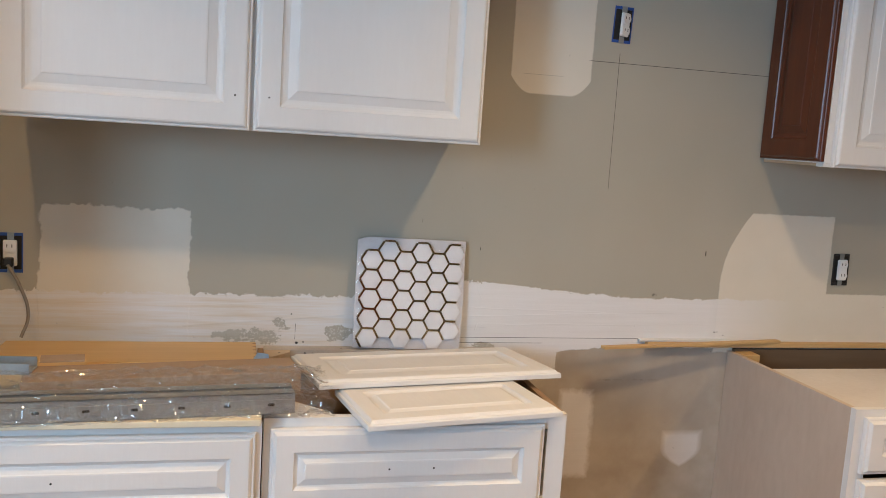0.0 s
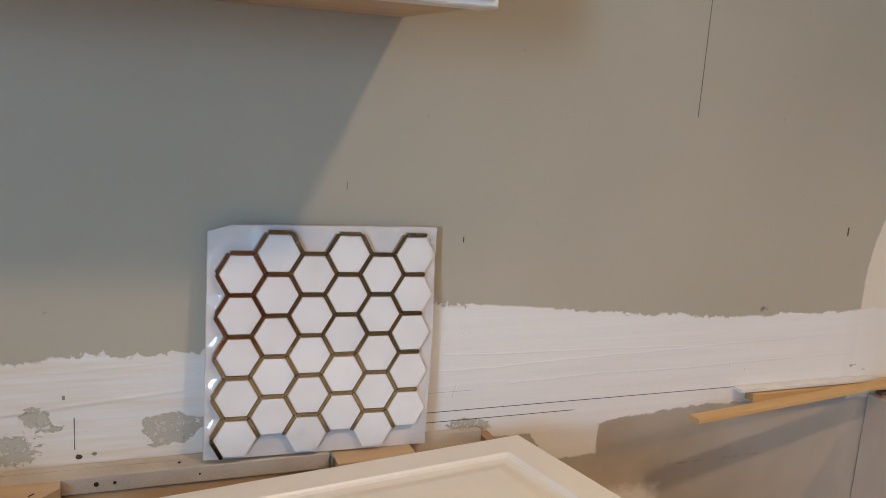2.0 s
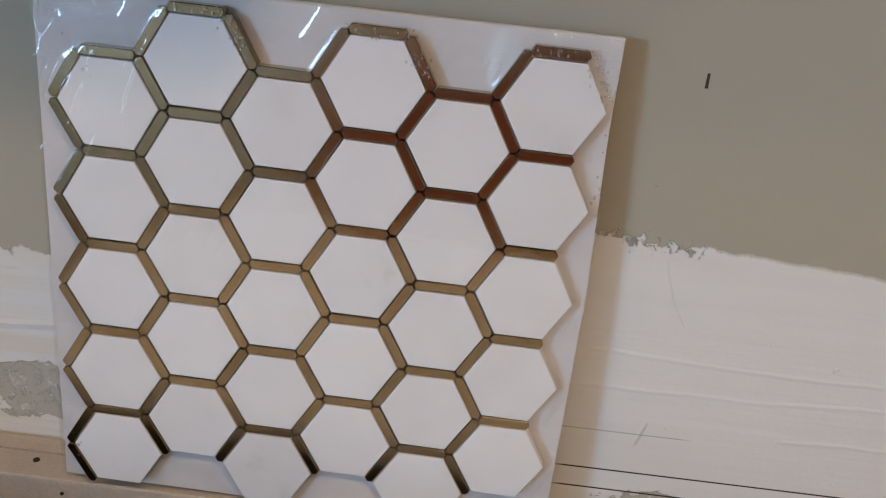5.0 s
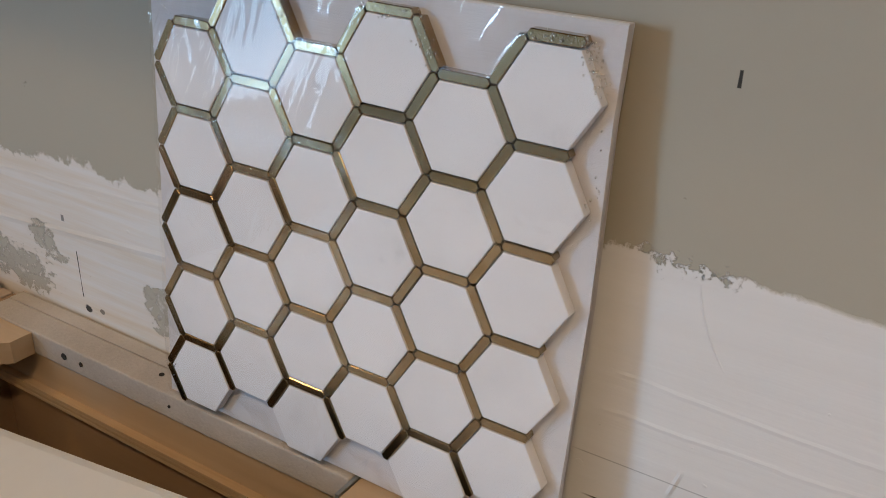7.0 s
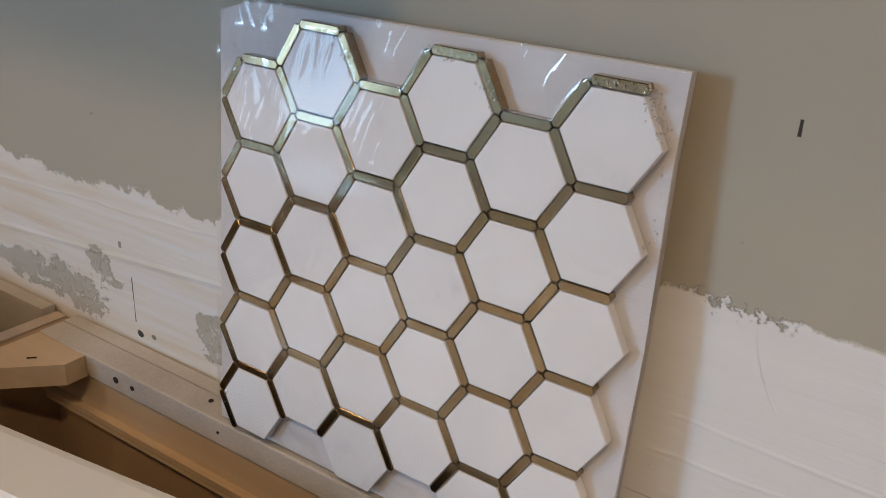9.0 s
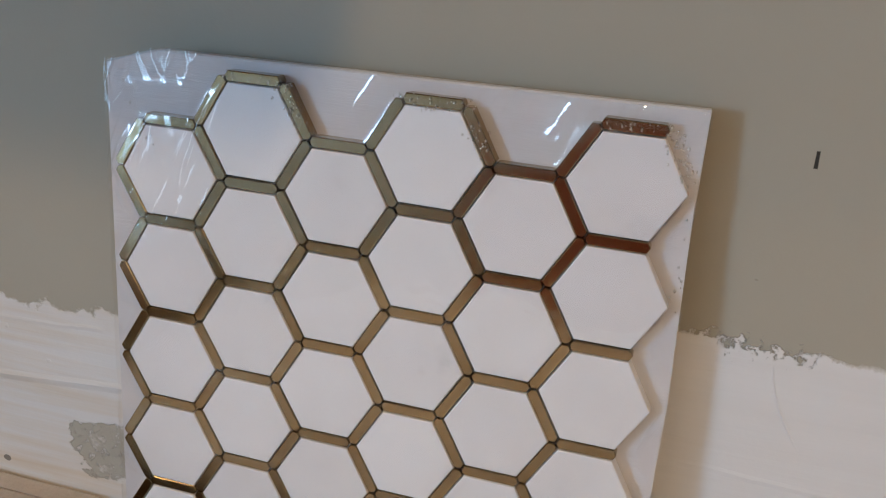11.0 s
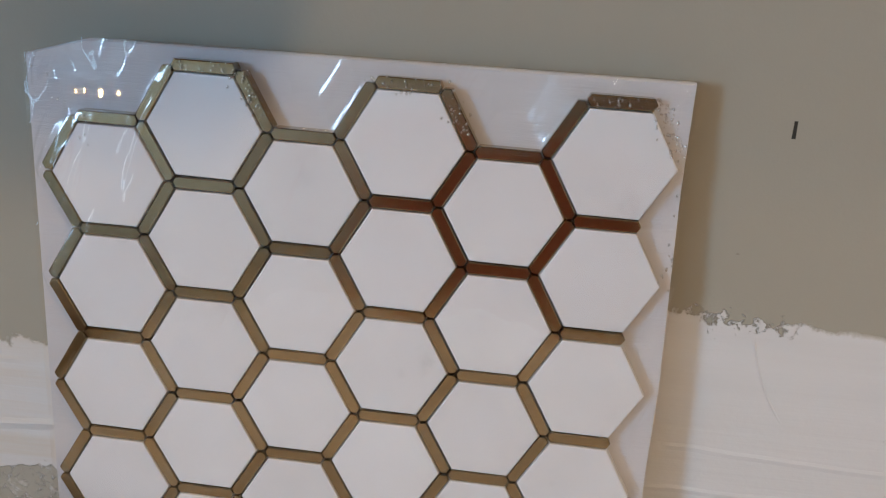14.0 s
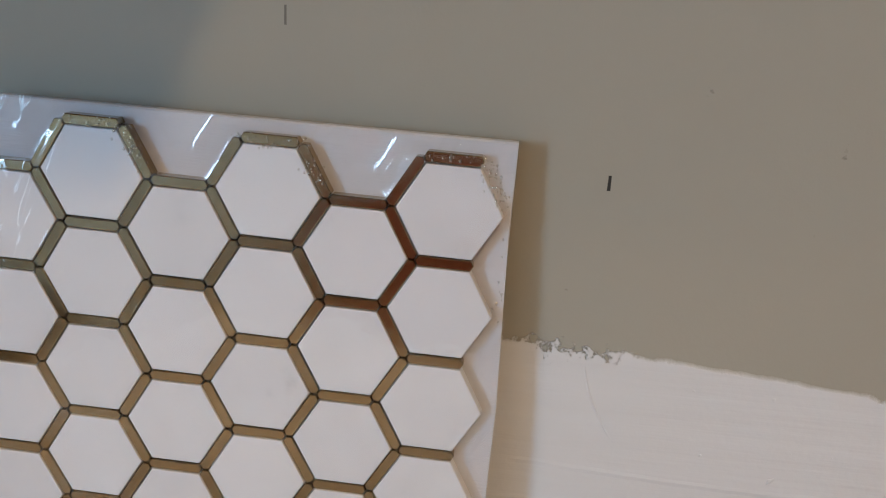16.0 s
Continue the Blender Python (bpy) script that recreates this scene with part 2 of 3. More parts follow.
def film_material(name, base, rim, rough, tint=(1, 1, 1)):
    """Clear film or glass: see-through, with a gloss that grows towards grazing views."""
    m = bpy.data.materials.new(name)
    m.use_nodes = True
    t = m.node_tree
    t.nodes.remove(t.nodes["Principled BSDF"])
    out = t.nodes["Material Output"]
    clear, gloss, mixer, facing = (t.nodes.new("ShaderNode" + k) for k in ("BsdfTransparent", "BsdfGlossy", "MixShader", "LayerWeight"))
    clear.inputs[0].default_value = (*tint, 1)
    gloss.inputs["Roughness"].default_value = rough
    facing.inputs["Blend"].default_value = 0.5
    fac = (V(t, facing.outputs["Facing"]).op("POWER", 4.0) * rim + base).clip()
    for a, b in ((fac.socket, mixer.inputs[0]), (clear.outputs[0], mixer.inputs[1]), (gloss.outputs[0], mixer.inputs[2]), (mixer.outputs[0], out.inputs[0])):
        t.links.new(a, b)
    return m


def marble():
    mt = Mat("white_polished_marble", (0.82, 0.81, 0.80), 0.5, spec=0.25)
    r = mt.rand()
    node = mt.t.nodes.new("ShaderNodeMapping")
    comb = mt.t.nodes.new("ShaderNodeCombineXYZ")
    for n, k in enumerate((7.0, 3.0, 5.0)):
        mt.t.links.new((r * k).socket, comb.inputs[n])
    mt.t.links.new(mt.obj, node.inputs[0])
    mt.t.links.new(comb.outputs[0], node.inputs["Location"])
    big, vein = mt.noise(22, 3, vec=node.outputs[0]), mt.noise(60, 5, 0.65, vec=node.outputs[0])
    spot = ((big - 0.63) * 9.0).clip() * ((vein - 0.45) * 4.0).clip()
    c = mt.mix((big * 1.2 - 0.2 + (r - 0.5) * 0.5).clip(), (0.81, 0.812, 0.84), (0.70, 0.695, 0.715))
    mt.colour(mt.mix(spot * 0.6, c, (0.48, 0.48, 0.5)))
    mt.rough((vein * 0.15 + 0.42).clip())
    mt.bump(vein, 0.00005)
    return mt.m


def brass():
    mt = Mat("satin_brass", (0.5, 0.38, 0.22), 0.24, 1.0)
    b, c = mt.noise(55, 3, 0.5), mt.noise(420, 3, 0.6)
    mt.colour(mt.mix((b * 1.1 - 0.1 + (mt.rand() - 0.5) * 0.8).clip(), (0.30, 0.226, 0.125), (0.42, 0.322, 0.185)))
    mt.rough((b * 0.12 + c * 0.05 + 0.08).clip())
    mt.bump(c + b * 2.0, 0.00002)
    return mt.m


M_WALL = wall_material()
M_PLAIN = varied("greige_wall_paint", (0.42, 0.39, 0.33), (0.47, 0.44, 0.38), 0.75, 2.0, 200)
M_CEIL = varied("white_ceiling_paint", (0.74, 0.73, 0.7), (0.8, 0.79, 0.77), 0.85, 2.0, 160)
M_FLOOR = wood("oak_floor", (0.2, 0.12, 0.06), (0.36, 0.24, 0.13), 0.5, 0.4, 0)
M_WHITE = painted("white_cabinet_enamel", (0.73, 0.72, 0.70), (0.66, 0.65, 0.63))
M_CHERRY = wood("dark_cherry_stain", (0.045, 0.012, 0.005), (0.15, 0.042, 0.015), 0.7, 0.32, 2)
M_PLY = wood("birch_plywood", (0.40, 0.285, 0.175), (0.60, 0.455, 0.30), 0.8, 0.6, 0)
M_PINE = wood("yellow_pine", (0.50, 0.31, 0.12), (0.66, 0.45, 0.21), 0.7, 0.5, 0)
M_SIDE = varied("dusty_laminate_panel", (0.42, 0.32, 0.235), (0.56, 0.46, 0.37), 0.45, 3.2, 40, 0.0001, (1, 1, 0.4))
M_GREY = varied("dusty_grey_board", (0.36, 0.315, 0.265), (0.56, 0.51, 0.455), 0.8, 14.0, 420, 0.0008)
M_CREAM = varied("cream_painted_mdf", (0.62, 0.55, 0.39), (0.70, 0.63, 0.47), 0.6, 5.0, 90)
M_CARD = varied("brown_cardboard", (0.26, 0.175, 0.11), (0.36, 0.255, 0.17), 0.8, 5.0, 70, 0.0004, (1, 6, 1))
M_STEEL = varied("galvanised_steel", (0.25, 0.26, 0.255), (0.36, 0.375, 0.365), 0.38, 30.0, 300, 0.0001, (1, 1, 1), 0.6)
M_BLACK = Mat("black_plastic", (0.015, 0.015, 0.016), 0.4).m
M_BLUE = Mat("blue_plastic_box", (0.02, 0.07, 0.28), 0.45).m
M_DEVICE = varied("white_device_plastic", (0.78, 0.77, 0.74), (0.82, 0.81, 0.79), 0.35, 30, 200, 0.0001)
M_CORD = varied("grey_brown_cord", (0.2, 0.17, 0.14), (0.26, 0.22, 0.18), 0.5)
M_TAPE = varied("pale_blue_tape", (0.35, 0.5, 0.68), (0.45, 0.6, 0.75), 0.6)
M_UMBER = wood("dark_brown_plywood", (0.10, 0.065, 0.04), (0.17, 0.115, 0.07), 0.8, 0.7, 0)
M_LAM = wood("plywood_laminations", (0.40, 0.27, 0.15), (0.62, 0.47, 0.30), 3.0, 0.7, 0)
M_BROWN = wood("brown_plywood", (0.25, 0.155, 0.08), (0.38, 0.25, 0.145), 0.8, 0.65, 0)
# colour of the added cabinet, bright enough to show red in the brass
M_REDWOOD = wood("red_brown_for_reflection", (0.27, 0.08, 0.06), (0.44, 0.15, 0.12), 0.6, 0.45, 2)
M_DUST = varied("white_plaster_dust", (0.60, 0.56, 0.52), (0.72, 0.69, 0.66), 0.85, 6.0, 80)
M_DARK = Mat("dark_hole", (0.02, 0.017, 0.014), 0.9).m
M_BOARD = varied("white_backing_paper", (0.60, 0.585, 0.605), (0.67, 0.655, 0.67), 0.6, 12.0, 150, 0.0002, (0.4, 1, 5))
M_FILM = film_material("clear_shrink_film", 0.062, 0.5, 0.03)
M_BAG = film_material("clear_crinkled_bag", 0.13, 0.6, 0.12, (0.985, 0.985, 0.985))
M_BUBBLE = film_material("clear_film_bubbles", 0.55, 0.5, 0.14)
M_GLASS = film_material("window_glass", 0.05, 0.5, 0.01)
M_MARBLE = marble()
M_BRASS = brass()
M_GLOW = bpy.data.materials.new("lit_diffuser")
M_GLOW.use_nodes = True
_b = M_GLOW.node_tree.nodes["Principled BSDF"]
_b.inputs["Emission Color"].default_value, _b.inputs["Emission Strength"].default_value = (1.0, 0.72, 0.42, 1), 8.0


# ---- mesh helpers ----
def mesh_of(bm, name, mat, smooth=False):
    me = bpy.data.meshes.new(name)
    bmesh.ops.recalc_face_normals(bm, faces=bm.faces)
    bm.to_mesh(me)
    bm.free()
    me.materials.append(mat)
    if smooth:
        for p in me.polygons:
            p.use_smooth = True
    return me


def part(name, bm, mat, parent, label="", m=None, smooth=False):
    """One mesh object under a thing or a part."""
    me = bm if isinstance(bm, bpy.types.Mesh) else mesh_of(bm, name, mat, smooth)
    ob = new(name, me)
    ob.parent = parent
    if m is not None:
        ob.matrix_local = m
    if label:
        ob["label"] = label
    return ob


def thing(name, m, label, category, group="", kind=""):
    ob = new(name)
    ob.empty_display_size = 0.05
    ob.matrix_world = m
    return tagged(ob, label, category, group, kind)


def solid(name, bm, mat, label="", category="", kind="", m=None, smooth=False, group=""):
    ob = new(name, mesh_of(bm, name, mat, smooth))
    if m is not None:
        ob.matrix_world = m
    return tagged(ob, label, category, group, kind)


def block(x0, x1, y0, y1, z0, z1, bevel=0.0, bm=None):
    bm = bm or bmesh.new()
    r = bmesh.ops.create_cube(bm, size=1.0, matrix=Matrix.LocRotScale(((x0 + x1) / 2, (y0 + y1) / 2, (z0 + z1) / 2), None, (abs(x1 - x0), abs(y1 - y0), abs(z1 - z0))))
    if bevel:
        edges = list({e for v in r["verts"] for e in v.link_edges})
        bmesh.ops.bevel(bm, geom=edges, offset=bevel, segments=2, affect="EDGES", profile=0.5)
    return bm


def tube(r, z0, z1, seg=24, m=None, bm=None):
    bm = bm or bmesh.new()
    mm = (m or Matrix()) @ Matrix.Translation((0, 0, (z0 + z1) / 2))
    bmesh.ops.create_cone(bm, cap_ends=True, segments=seg, radius1=r, radius2=r, depth=z1 - z0, matrix=mm)
    return bm


def framed(name, w, h, profile, step, mat, parent, label="", m=None):
    """A cabinet front: the frame, and the raised field inside it as a part of its own."""
    frame_bm, field = bmesh.new(), bmesh.new()

    def rings(bm, steps):
        made = [[bm.verts.new((sx * (w / 2 - i), y, sz * (h / 2 - i))) for sx, sz in ((-1, -1), (1, -1), (1, 1), (-1, 1))] for i, y in steps]
        for p, q in zip(made, made[1:]):
            for n in range(4):
                bm.faces.new((p[n], p[(n + 1) % 4], q[(n + 1) % 4], q[n]))
        return made

    outer = rings(frame_bm, [(0.0, 0.0)] + list(profile[: step + 1]))
    frame_bm.faces.new(outer[0][::-1])
    field.faces.new(rings(field, profile[step:])[-1])
    ob = new(name, mesh_of(frame_bm, name, mat))
    if parent:
        ob.parent = parent
    ob.matrix_local = m
    if label:
        ob["label"] = label
    part("raised_panel", field, mat, ob)
    return ob


DOOR = [(0.0, -0.010), (0.002, -0.0125), (0.006, -0.013), (0.008, -0.016), (0.011, -0.019), (0.015, -0.020), (0.060, -0.020), (0.0625, -0.017),
        (0.066, -0.0145), (0.072, -0.013), (0.078, -0.0125), (0.098, -0.0175), (0.100, -0.019), (0.104, -0.0195)]
DRAWER = [(0.0, -0.010), (0.002, -0.0125), (0.006, -0.013), (0.009, -0.017), (0.013, -0.020), (0.050, -0.020), (0.052, -0.017), (0.055, -0.0145),
          (0.059, -0.0125), (0.073, -0.018), (0.075, -0.0195), (0.078, -0.020)]


def screw_holes(parent, places):
    for x, y, z in places:
        part("pilot_hole", tube(0.0022, -0.0006, 0.0006, 10, pose(x, y, z, 90)), M_DARK, parent, "dark empty handle hole")


# ---- the room ----
def build_room():
    t = 0.12
    bm = block(LEFT_X - t, RIGHT_X + t, 0, t, 0, CEIL)
    solid("wall_north", bm, M_WALL, "greige kitchen wall with white compound patches and pencil lines", "wall", "structure")
    solid("wall_south", block(LEFT_X - t, RIGHT_X + t, BACK_Y - t, BACK_Y, 0, CEIL), M_PLAIN, "plain greige painted wall", "wall", "structure")
    solid("wall_east", block(RIGHT_X, RIGHT_X + t, BACK_Y, 0, 0, CEIL), M_PLAIN, "plain greige painted wall", "wall", "structure")
    (a0, a1, al, ah, _), (_, _, bl, bh, _) = WINDOWS
    bm = block(LEFT_X - t, LEFT_X, BACK_Y, a0, 0, CEIL)
    block(LEFT_X - t, LEFT_X, a1, 0, 0, CEIL, bm=bm)
    for lo_z, hi_z in ((0, bl), (bh, al), (ah, CEIL)):
        block(LEFT_X - t, LEFT_X, a0, a1, lo_z, hi_z, bm=bm)
    solid("wall_west", bm, M_PLAIN, "plain greige wall with two window openings", "wall", "structure")
    # added out of view: keeps window light off the left end of the north wall
    solid("wall_stub", block(-1.48, -1.36, -1.0, 0, 0, CEIL), M_PLAIN, "plain greige unseen wall, added to shade the left end from window light", "wall", "structure")
    solid("floor", block(LEFT_X - t, RIGHT_X + t, BACK_Y - t, t, -0.1, 0), M_FLOOR, "brown oak board floor", "floor", "structure")
    solid("ceiling", block(LEFT_X - t, RIGHT_X + t, BACK_Y - t, t, CEIL, CEIL + 0.1), M_CEIL, "white painted ceiling", "ceiling", "structure")
    w = 0.05
    for n, (y0, y1, z0, z1, _) in enumerate(WINDOWS):
        win = thing(f"window_{n + 1}", pose(LEFT_X - 0.06, 0, 0), "white framed window with clear glass", "window", kind="structure")
        bm = block(-0.03, 0.03, y0, y0 + w, z0, z1)
        block(-0.03, 0.03, y1 - w, y1, z0, z1, bm=bm)
        block(-0.03, 0.03, y0 + w, y1 - w, z0, z0 + w, bm=bm)
        block(-0.03, 0.03, y0 + w, y1 - w, z1 - w, z1, bm=bm)
        part("window_frame", bm, M_DEVICE, win)
        pane = part("pane", block(-0.004, 0.004, y0 + w, y1 - w, z0 + w, z1 - w), M_GLASS, win)
        pane.visible_shadow = False
    for dx, dy, *_ in DOWNLIGHTS:
        lamp = thing("ceiling_light", pose(dx, dy, CEIL), "round recessed warm ceiling downlight", "ceiling light", "recessed ceiling lights")
        bm = bmesh.new()
        n = 40
        loops = [[bm.verts.new((r * math.cos(k * math.tau / n), r * math.sin(k * math.tau / n), z)) for k in range(n)] for r, z in ((0.085, 0.0), (0.083, -0.006), (0.062, -0.008), (0.06, 0.0))]
        for p, q in zip(loops, loops[1:]):
            for k in range(n):
                bm.faces.new((p[k], p[(k + 1) % n], q[(k + 1) % n], q[k]))
        part("trim_ring", bm, M_DEVICE, lamp, smooth=True)
        part("diffuser", tube(0.06, -0.003, -0.001, 32), M_GLOW, lamp, "glowing warm diffuser")


build_room()


# ---- upper cabinets ----
UZ, UTOP, UY = 1.487, 2.26, -0.292


def upper_cabinet(x0, x1, splits, label, side=None):
    cab = thing("wall_cabinet", pose(0, 0, UZ), label, "wall cabinet", "white wall cabinets")
    h = UTOP - UZ
    bm = block(x0 + (0.006 if side else 0), x1, UY, -0.002, 0.012, h, 0.0015)
    part("body", bm, M_WHITE, cab)
    part("bottom_rail", block(x0 + 0.002, x1 - 0.002, UY - 0.0005, UY + 0.03, 0.002, 0.0118), M_WHITE, cab)
    part("bottom_panel", block(x0 + 0.008, x1 - 0.008, UY + 0.031, -0.002, 0.004, 0.0118), M_PLY, cab)
    for a, b, hole in splits:
        d = framed("door", b - a, h - 0.01, DOOR, 9, M_WHITE, cab, m=pose((a + b) / 2, UY - 0.0015, h / 2 - 0.003))
        screw_holes(d, [(hole * ((b - a) / 2 - 0.035), -0.0202, -h / 2 + 0.085)])
    if side:
        framed("side_panel", -UY - 0.004, h - 0.02, DOOR, 9, M_CHERRY, cab, "dark cherry-stained raised side panel", m=pose(x0 + 0.003, UY / 2 - 0.002, h / 2 + 0.006, 0, 0, -90))
    return cab


upper_cabinet(-1.02, 0.101, [(-1.018, -0.467, 1), (-0.459, 0.0985, -1)], "white painted double wall cabinet with raised-panel doors")
upper_cabinet(1.098, 1.9, [(1.122, 1.5, 1), (1.508, 1.895, -1)], "white painted wall cabinet with dark cherry side panel", side=True)


# ---- base cabinets ----
BTOP, BY = 0.888, -0.600


def base_cabinet(x0, x1, label, fronts, fy=BY, back_mat=None, side_mat=None):
    """Open-topped base unit; fronts: list of (x0, x1, z0, z1, profile, part name)."""
    cab = thing("base_cabinet", pose(x0, 0, 0), label, "base cabinet", "white base cabinets")
    w = x1 - x0
    for a, nm in ((0.0, "side_panel"), (w - 0.016, "side_panel")):
        part(nm, block(a, a + 0.016, fy + 0.02, -0.003, 0.1, BTOP - 0.001, 0.001), side_mat or M_SIDE, cab)
    part("back_panel", block(0.0165, w - 0.0165, -0.018, -0.004, 0.1, BTOP + 0.006), back_mat or M_PLY, cab)
    part("bottom_panel", block(0.0165, w - 0.0165, fy + 0.02, -0.019, 0.1, 0.116), M_PLY, cab)
    part("toe_kick", block(0.0, w, fy + 0.075, fy + 0.09, 0.0, 0.0995), M_WHITE, cab)
    bm = block(0, 0.045, fy, fy + 0.0195, 0.1, BTOP)
    block(w - 0.045, w, fy, fy + 0.0195, 0.1, BTOP, bm=bm)
    block(0.045, w - 0.045, fy, fy + 0.0195, BTOP - 0.035, BTOP, bm=bm)
    block(0.045, w - 0.045, fy, fy + 0.0195, 0.1, 0.14, bm=bm)
    block(0.045, w - 0.045, fy, fy + 0.0195, 0.66, 0.69, bm=bm)
    part("face_frame", bm, M_WHITE, cab)
    for a, b, z0, z1, prof, nm in fronts:
        d = framed(nm, b - a, z1 - z0, prof, 9 if prof is DOOR else 8, M_WHITE, cab, m=pose((a + b) / 2 - x0, fy - 0.001, (z0 + z1) / 2))
        if nm == "drawer_front":
            screw_holes(d, [(-0.05, -0.0204, 0.0), (0.05, -0.0204, 0.0)])
    return cab


mid = base_cabinet(-0.42, 0.268, "white painted open-topped base cabinet with drawer front removed top", [(-0.405, 0.212, 0.682, 0.868, DRAWER, "drawer_front"), (-0.405, 0.212, 0.11, 0.668, DOOR, "door")], back_mat=M_GREY, side_mat=M_BROWN)
part("rear_rail", block(0.0165, 0.43, -0.044, -0.0185, 0.871, BTOP + 0.006, 0.0015), M_GREY, mid, "dusty grey rear rail with screw holes")
part("lower_rail", block(0.0165, 0.67, -0.040, -0.0185, 0.836, 0.869), M_PLY, mid)
for k in range(3):
    part("plywood_edge", block(0.0165, 0.67, -0.0465 - 0.0004 * k, -0.0185, 0.8235 + 0.0042 * k, 0.8272 + 0.0042 * k, 0.0004), M_LAM, mid, "pale laminated plywood edge")
part("inner_panel", block(0.0165, 0.67, -0.036, -0.0185, 0.45, 0.823), M_BROWN, mid)
part("corner_block", block(0.4335, 0.55, -0.075, -0.0185, 0.863, BTOP + 0.004, 0.001), M_PLY, mid)
part("rail_end", block(0.4303, 0.4332, -0.06, -0.0185, 0.863, BTOP + 0.0055), M_STEEL, mid)
for hx, r in ((-0.292, 0.0031), (-0.27, 0.0022), (-0.165, 0.0013)):
    part("screw_hole", tube(r, -0.0006, 0.0006, 10, pose(hx + 0.42, -0.0442, 0.883, 90)), M_DARK, mid)
for hx, hy in ((-0.19, -0.028),):
    part("nail_hole", tube(0.0022, -0.0006, 0.0006, 10, pose(hx + 0.42, hy, BTOP + 0.0062)), M_DARK, mid)


def brace(x, y, sx, sy, size):
    """A triangular corner brace."""
    bm = bmesh.new()
    pts = [(x, y), (x + sx * size, y), (x + sx * size, y + sy * 0.02), (x + sx * 0.02, y + sy * size), (x, y + sy * size)]
    lo, hi = ([bm.verts.new((px, py, z)) for px, py in pts] for z in (BTOP - 0.022, BTOP - 0.0015))
    bm.faces.new(hi)
    bm.faces.new(lo[::-1])
    for n in range(5):
        bm.faces.new((lo[n], lo[(n + 1) % 5], hi[(n + 1) % 5], hi[n]))
    return bm


br = part("corner_brace", brace(0.0168, -0.0445, 1, -1, 0.07), M_PLY, mid, m=pose(0, 0, 0.006))
for k in (0.0, 0.011):
    part("staple", block(-0.004, 0.004, -0.0004, 0.0004, -0.0006, 0.0006), M_DARK, br, m=pose(0.0535 + k * 0.2, -0.0775 + k * 0.2, BTOP - 0.012 + k, 0, 0, 45))
part("corner_brace", brace(0.0168, -0.579, 1, 1, 0.13), M_WHITE, mid, "white-painted triangular corner brace")

left = base_cabinet(-1.34, -0.4235, "white painted base cabinet with drawer fronts and cream top", [(-1.325, -0.436, 0.682, 0.868, DRAWER, "drawer_front"), (-1.325, -0.436, 0.11, 0.668, DOOR, "door")], -0.625, M_GREY)
part("top_board", block(0.0, 0.913, -0.655, -0.27, BTOP + 0.001, BTOP + 0.015, 0.002), M_CREAM, left, "cream painted top board")

right = base_cabinet(1.05, 1.75, "white base cabinet with dusty tan side panel", [(1.075, 1.74, 0.72, 0.868, DRAWER, "drawer_front"), (1.075, 1.74, 0.40, 0.705, DRAWER, "drawer_front"), (1.075, 1.74, 0.11, 0.385, DRAWER, "drawer_front")], BY, M_UMBER)
part("dust_panel", block(0.0168, 0.683, -0.579, -0.16, 0.86, 0.87), M_DUST, right, "dusty pale panel inside")
# added out of view, only to give the brass strips a red-brown reflection
refl_cab = thing("reflection_cabinet", pose(0.04, -2.72, 0, 0, 0, 180), "red-brown raised-panel cabinet out of view, added for the brass to reflect", "base cabinet")
part("body", block(-0.52, 0.52, 0.001, 0.6, 0.1, 0.94, 0.002), M_REDWOOD, refl_cab)
part("toe_kick", block(-0.5, 0.5, 0.06, 0.58, 0.0, 0.0995), M_REDWOOD, refl_cab)
for k in (-1, 1):
    framed("door", 0.5, 0.8, DOOR, 9, M_REDWOOD, refl_cab, m=pose(k * 0.257, 0, 0.52))
part("corner_block", block(0.0168, 0.075, -0.07, -0.0185, 0.84, BTOP, 0.001), M_PINE, right)
solid("ledger_strip", block(0.76, 1.75, -0.024, -0.0015, 0.9005, 0.916, 0.0015), M_PINE, "yellow pine ledger strip screwed to the wall", "wood strip")
solid("loose_strip", block(-0.33, 0.33, -0.011, 0.011, 0.0, 0.008, 0.001), M_PINE, "thin pine offcut lying askew on the ledger strip", "wood strip", m=pose(0.898, -0.06, 0.9165, 0, 0, 8.2))
solid("paint_shim", block(0.735, 1.045, -0.02, -0.0015, 0.9175, 0.924, 0.001), M_WHITE, "thin white-painted offcut lying on the strip", "wood strip")


# ---- things on the counter ----
def loose_front(w, h, profile, step, m, label):
    ob = thing("removed_drawer_front", m, label, "drawer front", "removed drawer fronts")
    framed("frame", w, h, profile, step, M_WHITE, ob, m=Matrix())
    return ob


loose_front(0.63, 0.318, DOOR, 9, pose(-0.004, -0.28, 0.9045, 0, 0, 8) @ pose(0, 0, 0, -93), "white raised-panel drawer front lying across another one")
loose_front(0.465, 0.255, DRAWER, 8, pose(-0.003, -0.535, 0.8895, 0, 0, 9.5) @ pose(0, 0, 0, -90), "white raised-panel drawer front lying on cabinet edge")


